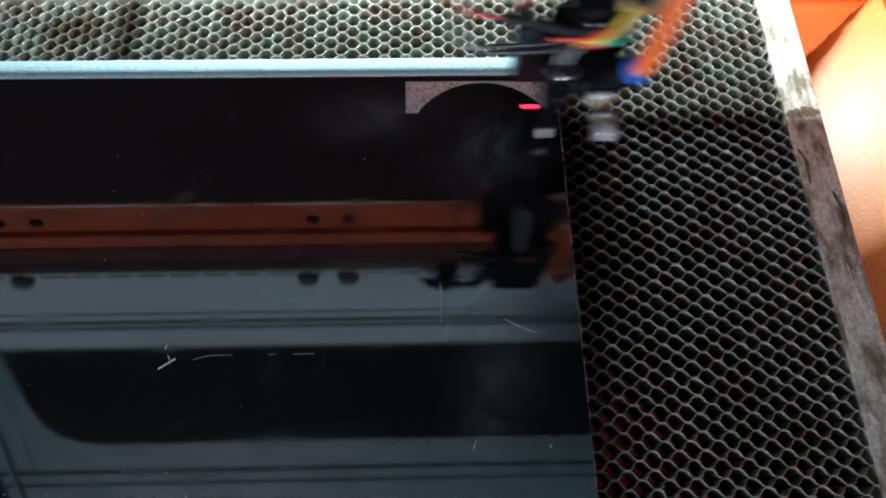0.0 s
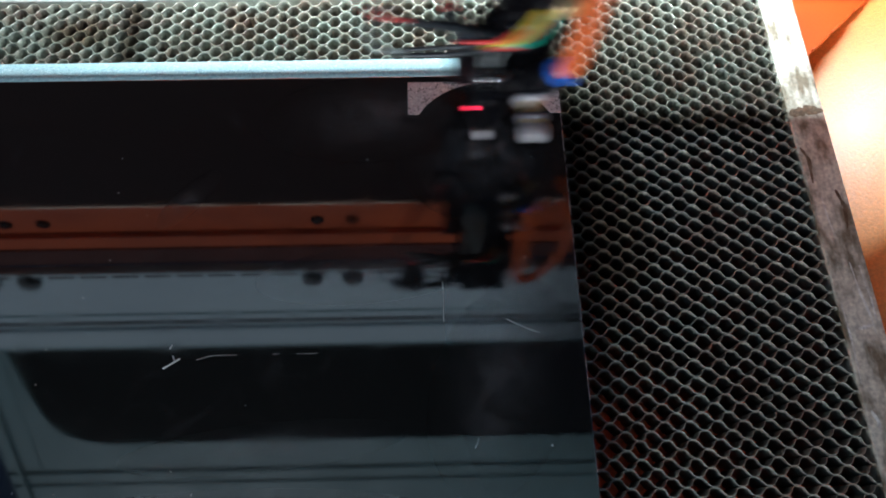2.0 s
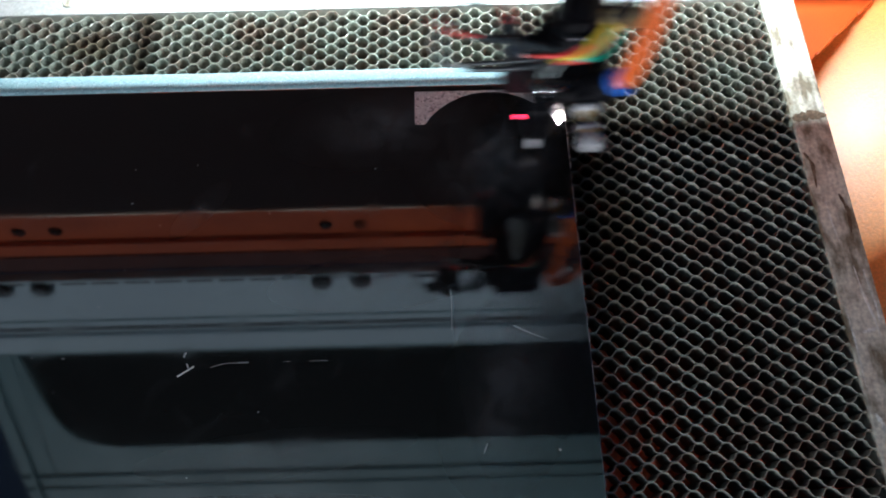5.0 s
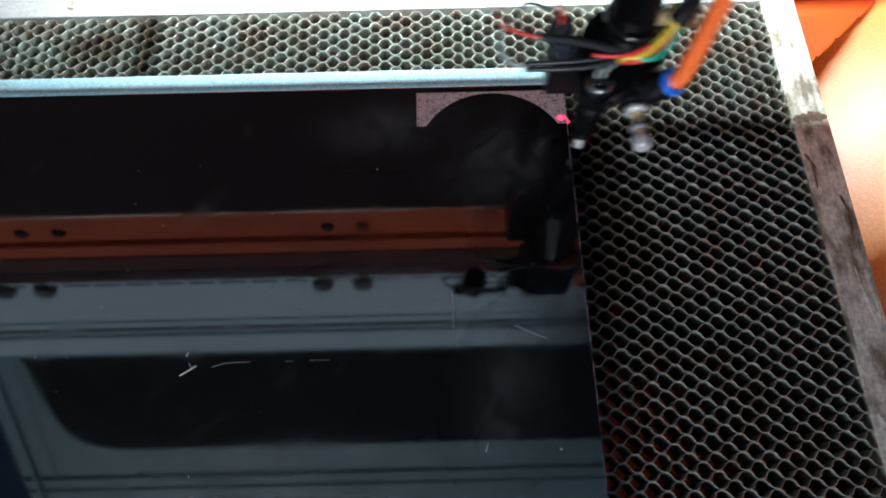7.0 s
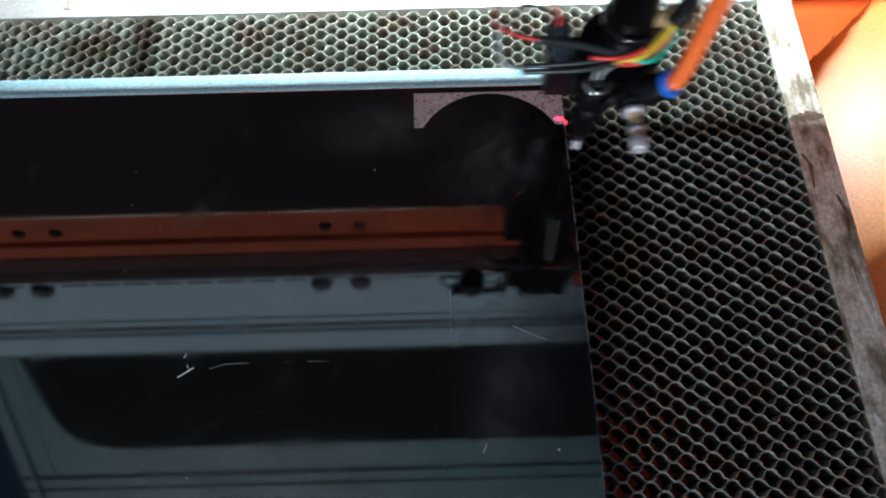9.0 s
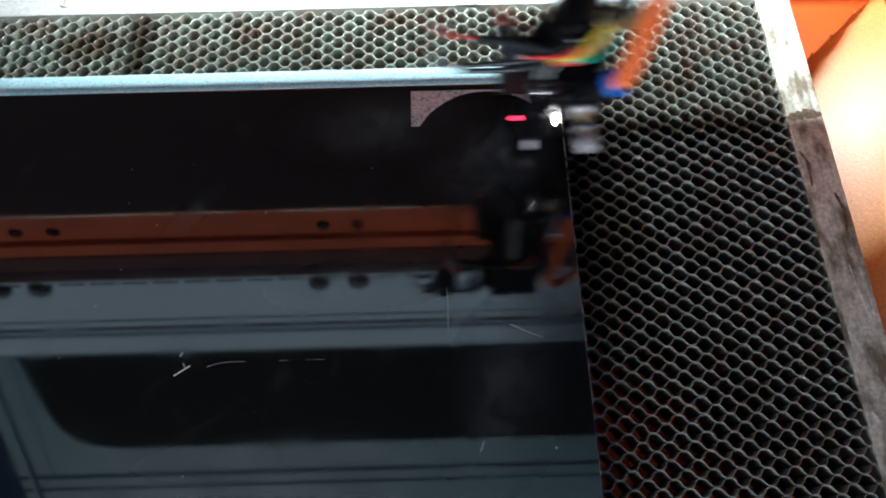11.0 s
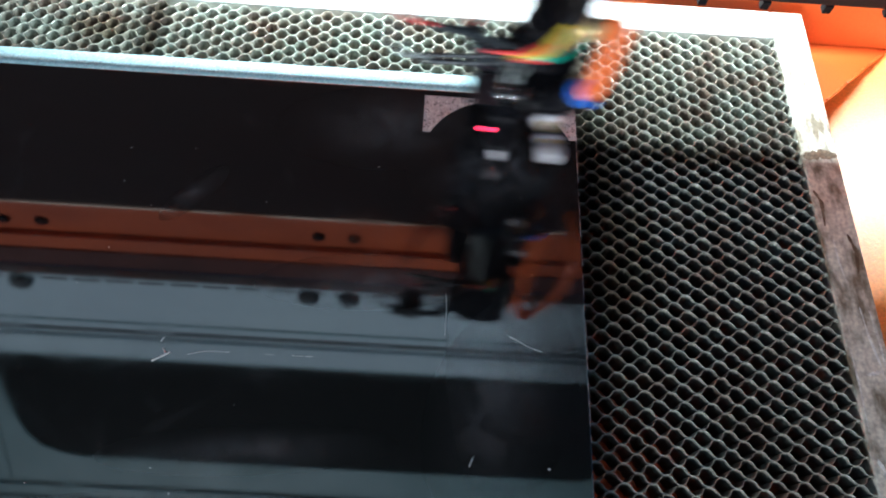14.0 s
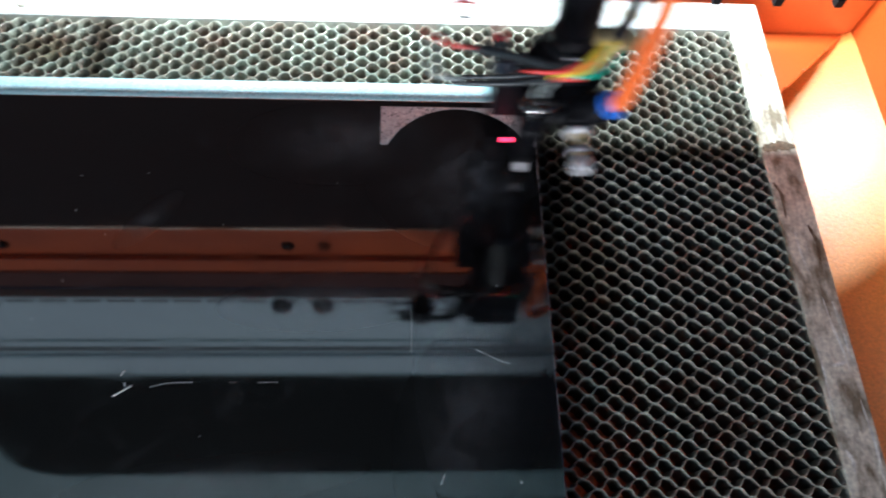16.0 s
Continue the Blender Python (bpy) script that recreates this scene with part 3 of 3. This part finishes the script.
    c = thing("rear_cover", "orange enamelled cover panel above the gantry, with a folded lip", "cover panel")
    part("panel", box(B(), -0.74, 0.292, 0.268, 0.272, 0.222, 0.330, 0.0006), "cover", c)
    # the glint along this lip is painted on
    part("lip", box(B(), -0.74, 0.292, 0.2575, 0.2676, 0.2183, 0.2216, 0.0006), "glint_edge", c)
    part("fold", box(B(), -0.74, 0.292, 0.262, 0.2676, 0.314, 0.292, 0.0006), "cover", c)
    part("hood", box(B(), -0.74, 0.292, 0.2725, 0.384, 0.326, 0.330, 0.0006), "cover", c)
    # added strip that fills the gap below the rail with painted shade
    part("gap_strip", box(B(), -0.74, 0.292, 0.2660, 0.2700, 0.3305, 0.3665, 0.0006), "gap_shade", c, "dark red strip standing in for the shaded gap under the lid")
    for x in (-0.104, -0.072, -0.351, -0.385):
        part("bolt", lathe(B(), (x, 0.2682, 0.270), (x, 0.2640, 0.270), [(0, 0.006), (0.5, 0.006), (1, 0.004)], 14), "plastic", c)
    return c


rear_cover()

def hinge_rail():
    """The upright rail that carries the lid."""
    h = thing("hinge_rail", "grey-blue enamelled hinge rail, coloured brighter as if lit, with black bolts", "hinge rail")
    x0, x1, y = -0.74, 0.36, 0.255
    # rail colour carries the stronger light near the hinge
    part("rail", box(B(), x0, x1, y, y + 0.010, 0.367, 0.654, 0.001), "lid_brightened", h)
    part("rib", box(B(), x0, x1, y - 0.0022, y - 0.0002, 0.4995, 0.5025, 0.0004), "lid", h)
    part("groove", box(B(), x0, x1, y - 0.0012, y - 0.0002, 0.5290, 0.5410, 0.0003), "lid_dark", h)
    part("rib", box(B(), x0, x1, y - 0.0060, y - 0.0002, 0.5530, 0.5610, 0.0006), "lid_brightened", h)
    x = x0 + 0.012
    while x < x1 - 0.03:
        part("slot", box(B(), x, x + 0.027, y - 0.0010, y - 0.0002, 0.3725, 0.3760), "lid_dark", h)
        x += 0.033
    for x in (-0.126, -0.084, -0.420, -0.462):
        bolt = part("bolt", lathe(B(), (x, y - 0.0003, 0.3800), (x, y - 0.009, 0.3800), [(0, 0.0112), (0.6, 0.0108), (1, 0.0080)], 18), "lid_dark", h)
        part("washer", lathe(B(), (x, y - 0.0001, 0.3800), (x, y - 0.0012, 0.3800), [(0, 0.0124), (1, 0.0122)], 20), "lid", bolt)
    return h


hinge_rail()


# the lid rises towards the front from its hinge
def raised_lid():
    """x across, running the other way, y along the slope from the hinge, z towards the outside."""
    lid = thing("machine_lid", "grey-blue enamelled lid, raised, with a dark tinted window", "machine lid")
    lid.matrix_world = Matrix.Translation((0, 0.2550, 0.650)) @ Matrix.Rotation(math.pi, 4, "Z") @ Matrix.Rotation(math.atan(1.2), 4, "X")
    L0, L1 = -0.36, 0.668
    W0, W1, A0, A1, R = -0.30, 0.607, 0.004, 0.180, 0.070
    part("sheet", box(B(), L0, L1, -0.012, A0, 0.0, 0.003), "lid", lid)
    part("sheet", box(B(), L0, L1, A1, 0.42, 0.0, 0.003), "lid", lid)
    part("sheet", box(B(), L0, W0, A0 + 0.0002, A1 - 0.0002, 0.0, 0.003), "lid", lid)
    part("sheet", box(B(), W1, L1, A0 + 0.0002, A1 - 0.0002, 0.0, 0.003), "lid", lid)
    for cx, cy, sx, sy, wide, tall in ((W0, A0, 1, 1, R, R), (W1, A0, -1, 1, 0.006, 0.006), (W0, A1, 1, -1, R, R)):
        out = [(cx, cy)] + [(cx + sx * wide * (1 - math.sin(a)), cy + sy * tall * (1 - math.cos(a))) for a in np.linspace(0, math.pi / 2, 9)]
        part("corner", prism(B(), out, 0.0, 0.003), "lid", lid)
    # the far side of the window leans in and ends in a round corner
    part("corner", prism(B(), [(W1, A0 + 0.0062), (W1 - 0.004, A0 + 0.0062), (W1 - 0.012, 0.065), (W1 - 0.022, 0.118), (W1 - 0.032, 0.143), (W1 - 0.048, 0.162), (W1 - 0.074, 0.174), (W1 - 0.105, A1), (W1, A1)], 0.0, 0.003), "lid", lid)
    part("side_seam", box(B(), W1 + 0.006, W1 + 0.010, -0.010, 0.235, -0.0016, -0.0004), "lid", lid)
    part("side_flange", box(B(), L1 - 0.024, L1 - 0.018, -0.010, 0.42, -0.006, -0.0004, 0.0005), "lid", lid)
    part("window", box(B(), W0 - 0.012, W1 + 0.012, A0 - 0.012, A1 + 0.012, 0.0035, 0.0075), "tint", lid, "dark tinted acrylic window")
    part("stiffener", box(B(), L0, L1, 0.236, 0.240, -0.004, -0.0004, 0.0005), "lid", lid)
    part("stiffener", box(B(), L0, L1, 0.262, 0.264, -0.003, -0.0004, 0.0005), "lid", lid)
    return lid


raised_lid()


# ---- the laser head ----
def laser_head():
    h = thing("laser_head", "black laser head with red pointer and orange air hose", "laser head")
    ax, ay = -0.0040, 0.1985
    part("lens_tube", lathe(B(), (ax, ay, 0.056), (ax, ay, 0.170), [(0, 0.0128), (0.015, 0.0132), (0.03, 0.0132), (0.035, 0.0100), (0.3, 0.0098), (1, 0.0098)], 36), "black", h)
    part("housing", lathe(B(), (ax, ay, 0.078), (ax - 0.004, ay + 0.002, 0.170), [(0, 0.0098), (0.05, 0.0104), (1, 0.0112)], 32), "black", h)
    part("nozzle_cone", lathe(B(), (ax, ay, 0.0495), (ax, ay, 0.012), [(0, 0.0128), (0.35, 0.0120), (0.9, 0.0040), (1, 0.0034)], 30), "black", h)
    # the teardrop clamp plate from the pointer to the tube
    px, py = -0.0180, 0.1755
    def drop(r0, r1):
        d = Vector((ax - px, ay - py))
        a = math.atan2(d.y, d.x)
        s = math.asin((r1 - r0) / d.length)
        pts = [(px + r0 * math.cos(t), py + r0 * math.sin(t)) for t in np.linspace(a + math.pi / 2 + s, a + 1.5 * math.pi - s, 20)]
        pts += [(ax + r1 * math.cos(t), ay + r1 * math.sin(t)) for t in np.linspace(a - math.pi / 2 - s, a + math.pi / 2 + s, 26)]
        return pts
    plate = prism(B(), drop(0.0085, 0.0190), 0.0500, 0.0574)
    bmesh.ops.bevel(plate, geom=[e for e in plate.edges if all(v.co.z > 0.057 for v in e.verts)], offset=0.0007, segments=2, affect="EDGES", profile=0.5)
    part("clamp_plate", plate, "gloss", h)
    # pointer: clamp sleeve, body, bright ring and tip
    sleeve = part("pointer_sleeve", lathe(B(), (px, py, 0.0575), (px, py, 0.0584), [(0, 0.0068), (0.85, 0.0068), (1, 0.0064)], 28), "gloss", h)
    part("ring", lathe(B(), (px, py, 0.0585), (px, py, 0.0600), [(0, 0.0054), (0.5, 0.0056), (1, 0.0050)], 24), "chrome", sleeve, "bright nickel ring")
    part("plug", lathe(B(), (px, py + 0.0006, 0.0601), (px, py + 0.0010, 0.0612), [(0, 0.0042), (0.7, 0.0040), (1, 0.0034)], 20), "gloss", sleeve)
    for dx in (-0.0014, 0.0014):
        part("prong", tube(B(), [(px + dx, py + 0.001, 0.0612), (px + dx, py + 0.001, 0.0650), (px + dx * 1.6, py - 0.004, 0.0760), (-0.0185 + dx * 0.6, 0.1585, 0.0965)], 0.0007, 7), "clear", sleeve)
    tip = Vector((-0.0178, 0.1785, 0.0130))
    part("pointer_body", lathe(B(), (px, py, 0.0496), tip, [(0, 0.0072), (0.35, 0.0068), (0.75, 0.0046), (1, 0.0024)], 24), "black", h)
    part("pointer_tip", lathe(B(), tip + Vector((0, 0, 0.001)), tip + Vector((0.0002, -0.0012, -0.0080)), [(0, 0.0019), (0.9, 0.0019), (1, 0.0012)], 16), "nickel", h, "bright nickel tip")
    # thumb screw that clamps the tube, pointing forwards
    sx, sz = 0.0006, 0.0450
    pl = part("screw_nut", lathe(B(), (sx, 0.1725, sz), (sx, 0.1690, sz), [(0, 0.0042), (0.25, 0.0052), (0.75, 0.0052), (1, 0.0042)], 6), "nickel", h)
    part("stem", lathe(B(), (sx, 0.1692, sz), (sx, 0.1560, sz), [(0, 0.0025), (0.3, 0.0025), (0.32, 0.0020), (0.5, 0.0020), (0.52, 0.0024), (1, 0.0024)], 18), "brass", pl, "brass threaded stem")
    part("lock_nut", lathe(B(), (sx, 0.1630, sz), (sx, 0.1600, sz), [(0, 0.0033), (0.2, 0.0040), (0.8, 0.0040), (1, 0.0033)], 12), "steel", pl)
    part("screw_head", lathe(B(), (sx, 0.1578, sz), (sx, 0.1510, sz), [(0, 0.0031), (0.1, 0.0035), (0.85, 0.0035), (1, 0.0026)], 14), "nickel", pl, "worn nickel thumb screw head")
    part("screw_boss", lathe(B(), (sx, 0.1930, sz), (sx, 0.1727, sz), [(0, 0.0075), (0.9, 0.0070), (1, 0.0062)], 22), "black", h)
    # air fitting
    root, out = Vector((-0.0005, 0.1805, 0.0420)), Vector((0.0115, 0.1745, 0.0590))
    fit = part("air_fitting", lathe(B(), root, out, [(0, 0.0058), (0.3, 0.0062), (0.95, 0.0062), (1, 0.0056)], 24), "plastic", h)
    n = (out - root).normalized()
    part("collar", lathe(B(), out, out + n * 0.0030, [(0, 0.0054), (0.3, 0.0061), (0.8, 0.0061), (1, 0.0055)], 28), "blue", fit, "blue release collar")
    hose = [out + n * 0.001, out + n * 0.006 + Vector((0.001, 0.002, 0.001)), (0.0186, 0.1780, 0.0910), (0.0166, 0.1750, 0.1320), (0.0208, 0.1785, 0.1680), (0.0205, 0.1860, 0.1950),
            (0.0275, 0.1950, 0.2400), (0.0400, 0.2020, 0.2600), (0.0545, 0.2080, 0.2470), (0.0640, 0.2150, 0.2160), (0.0650, 0.2300, 0.1850), (0.0600, 0.2560, 0.1760)]
    part("air_hose", tube(B(), hose, 0.0038, 16, 8), "hose", h, "orange air hose")
    # brass fitting on the tube
    br = part("brass_fitting", lathe(B(), (ax + 0.0085, ay - 0.004, 0.0765), (ax + 0.0240, ay - 0.005, 0.0765), [(0, 0.0034), (0.3, 0.0034), (0.31, 0.0056), (0.62, 0.0056), (0.63, 0.0042), (1, 0.0042)], 12), "brass", h, "brass hex fitting")
    # sensor block on the side
    blk = part("sensor_block", box(B(), -0.0320, -0.0150, 0.2060, 0.2240, 0.0090, 0.0320, 0.001), "plastic", h)
    foot, cap = Vector((-0.0250, 0.2130, 0.0321)), Vector((-0.0340, 0.1960, 0.0700))
    part("sensor_barrel", lathe(B(), foot, foot.lerp(cap, 0.80), [(0, 0.0050), (0.1, 0.0054), (1, 0.0052)], 22), "barrel", blk, "dark blue-grey plastic barrel")
    part("sensor_cap", lathe(B(), foot.lerp(cap, 0.805), cap, [(0, 0.0056), (0.85, 0.0056), (1, 0.0050)], 22), "plastic", blk)
    part("contact", lathe(B(), cap + (cap - foot) * 0.005, cap + (cap - foot) * 0.05, [(0, 0.0044), (1, 0.0040)], 18), "gloss", blk)
    part("bridge", box(B(), -0.0150, -0.0060, 0.2030, 0.2120, 0.0140, 0.0260, 0.0008), "black", h)
    # the bracket with its knob high on the side of the carriage
    br = part("side_bracket", box(B(), -0.0780, -0.0301, 0.1955, 0.2030, 0.2560, 0.2640, 0.0012), "black", h)
    part("knob", lathe(B(), (-0.0600, 0.1990, 0.2558), (-0.0600, 0.1990, 0.2330), [(0, 0.0075), (0.15, 0.0105), (0.8, 0.0105), (1, 0.0085)], 20), "plastic", br)
    for x in (-0.0375, -0.0325):
        part("pin", lathe(B(), (x, 0.1990, 0.2558), (x, 0.1990, 0.2340), [(0, 0.0016), (1, 0.0014)], 10), "plastic", br)
    part("label", box(B(), -0.0520, -0.0405, 0.1975, 0.2000, 0.2440, 0.2545, 0.0004), "lid_brightened", br, "pale paper label")
    part("loop_wire", tube(B(), [(-0.0690, 0.1990, 0.2330), (-0.0800, 0.1985, 0.2290), (-0.0860, 0.1985, 0.2360), (-0.0820, 0.1990, 0.2500), (-0.0740, 0.1990, 0.2590)], 0.0010, 8), "rubber", br)
    part("bracket_arm", box(B(), -0.0300, -0.0180, 0.1970, 0.2120, 0.2200, 0.2555, 0.0012), "black", h)
    # the bright-edged collar where the tube enters the clamp plate
    part("tube_collar", lathe(B(), (ax + 0.0015, ay, 0.0690), (ax + 0.0015, ay, 0.0740), [(0, 0.0122), (0.2, 0.0132), (0.8, 0.0132), (1, 0.0124)], 40), "gloss", h, "glossy black collar round the tube")
    # wires
    part("black_cable", tube(B(), [(-0.0190, 0.1560, 0.0985), (-0.0340, 0.1545, 0.0965), (-0.0545, 0.1567, 0.0933)], 0.0010, 8), "rubber", h)
    part("black_cable", tube(B(), [(-0.0190, 0.1575, 0.0992), (-0.0340, 0.1568, 0.0975), (-0.0545, 0.1584, 0.0942)], 0.0009, 8), "rubber", h)
    part("clear_cable", tube(B(), [(-0.0540, 0.1575, 0.0938), (-0.0600, 0.1585, 0.0950), (-0.0632, 0.1635, 0.0970), (-0.0625, 0.1690, 0.0990), (-0.0590, 0.1730, 0.1000)], 0.0007, 8), "clear", h)
    part("red_cable", tube(B(), [(-0.0340, 0.1960, 0.0715), (-0.0350, 0.1970, 0.0790), (-0.0420, 0.1970, 0.0890), (-0.0540, 0.1890, 0.0990), (-0.0630, 0.1760, 0.1050), (-0.0640, 0.1670, 0.1080), (-0.0590, 0.1600, 0.1100), (-0.0500, 0.1570, 0.1100)], 0.0007, 8), "red_wire", h)
    part("black_cable", tube(B(), [(-0.0352, 0.1950, 0.0715), (-0.0390, 0.1960, 0.0800), (-0.0510, 0.1880, 0.0930), (-0.0570, 0.1740, 0.1010), (-0.0530, 0.1620, 0.1060), (-0.0480, 0.1580, 0.1070)], 0.0006, 8), "rubber", h)
    part("black_sleeve", tube(B(), [(-0.0510, 0.1570, 0.1105), (-0.0360, 0.1580, 0.1060), (-0.0220, 0.1585, 0.1005)], 0.0015, 8), "rubber", h)
    for k, mat in enumerate(("yellow_wire", "yellow_wire", "red_wire", "red_wire", "green_wire")):
        a, e = 0.0013 * k, 0.0009 * math.sin(2.1 * k)
        part("lead", tube(B(), [(-0.0215 + a * 0.5, 0.1555 + e, 0.0988), (-0.0150 + a, 0.1560 - a * 0.3, 0.1000 + e), (-0.0080 + a * 0.9, 0.1600 - a * 0.2, 0.1030 + e), (-0.0015 + a * 0.3, 0.1650, 0.1075), (0.0005, 0.1670, 0.1110)], 0.0010, 8), mat, h)
    part("red_lead", tube(B(), [(-0.0300, 0.1580, 0.0990), (-0.0240, 0.1565, 0.1000), (-0.0170, 0.1565, 0.1010), (-0.0100, 0.1585, 0.1030)], 0.0009, 8), "red_wire", h)
    part("lead_sleeve", tube(B(), [(-0.0010, 0.1655, 0.1070), (0.0022, 0.1680, 0.1150), (0.0058, 0.1745, 0.1500), (0.0070, 0.1860, 0.1900), (0.0080, 0.2100, 0.2250), (0.0080, 0.2560, 0.2100)], 0.0036, 12), "plastic", h)
    # mirror mount and carriage towards the gantry
    part("mirror_mount", box(B(), ax - 0.019, ax + 0.019, ay - 0.016, ay + 0.022, 0.1705, 0.2350, 0.003), "black", h)
    part("carriage", box(B(), ax - 0.030, ax + 0.030, ay + 0.0225, 0.2550, 0.0950, 0.2100, 0.002), "black", h)
    return h


head = laser_head()


red_spot = thing("pointer_spot", "small glowing red pointer spot on the black granite", "light spot",
                 bm=lathe(B(), (0, 0, 0.00025), (0, 0, 0.00055), [(0, 0.0014), (1, 0.0012)], 16), mat="red_glow")
spark = thing("engraving_spark", "white-hot spark where the beam burns the granite", "spark",
              bm=lathe(B(), (0, -0.0030, 0), (0, 0.0030, 0.0004), [(0, 0.0006), (0.25, 0.0015), (0.5, 0.0018), (0.75, 0.0015), (1, 0.0006)], 16), mat="spark")


# ---- motion ----
def head_x(t):
    k = 0.5
    return 0.0290 + 0.0611 * math.asin(k * math.sin(math.tau * (t / 0.6459 - 0.636))) / math.asin(k)


def head_y(t):
    return -0.0034 * (t / 16 - 0.5)


def motions():
    times = [i / FPS for i in range(16 * FPS + 1)]
    walk(head, [(t, pose(head_x(t), head_y(t), 0)) for t in times])
    # the spot shows on the dull film inside the arch alone; the spark where the beam meets either foot of the arch
    spots, sparks = [], []
    for t in times:
        x, y = head_x(t), head_y(t)
        spot = x - 0.0220
        on = -0.016 < spot < 0.075
        spots.append((t, (pose(spot, 0.1980 + y, 0) if spot < SX1 - 0.001 else pose(max(spot, SX1 + 0.0057), 0.1980 + y, BED + 0.0004)) if on else pose(min(spot, 0.060), 0.1980 + y, -0.006)))
        foot = -0.0205 if -0.0115 < x < 0.0010 else 0.0632 if 0.0630 < x < 0.0712 else None
        sparks.append((t, pose(foot, 0.1965 + y, 0.0010) if foot else pose(-0.0205 if x < 0.026 else 0.0600, 0.1965 + y, -0.006)))
    for t, line in ENGRAVED:
        walk(line, [(0, pose(0, 0, -0.0006)), (t, pose(0, 0, -0.0006)), (t + 0.3, pose(0, 0, 0)), (16, pose(0, 0, 0))])
    walk(red_spot, spots)
    walk(spark, sparks)


motions()
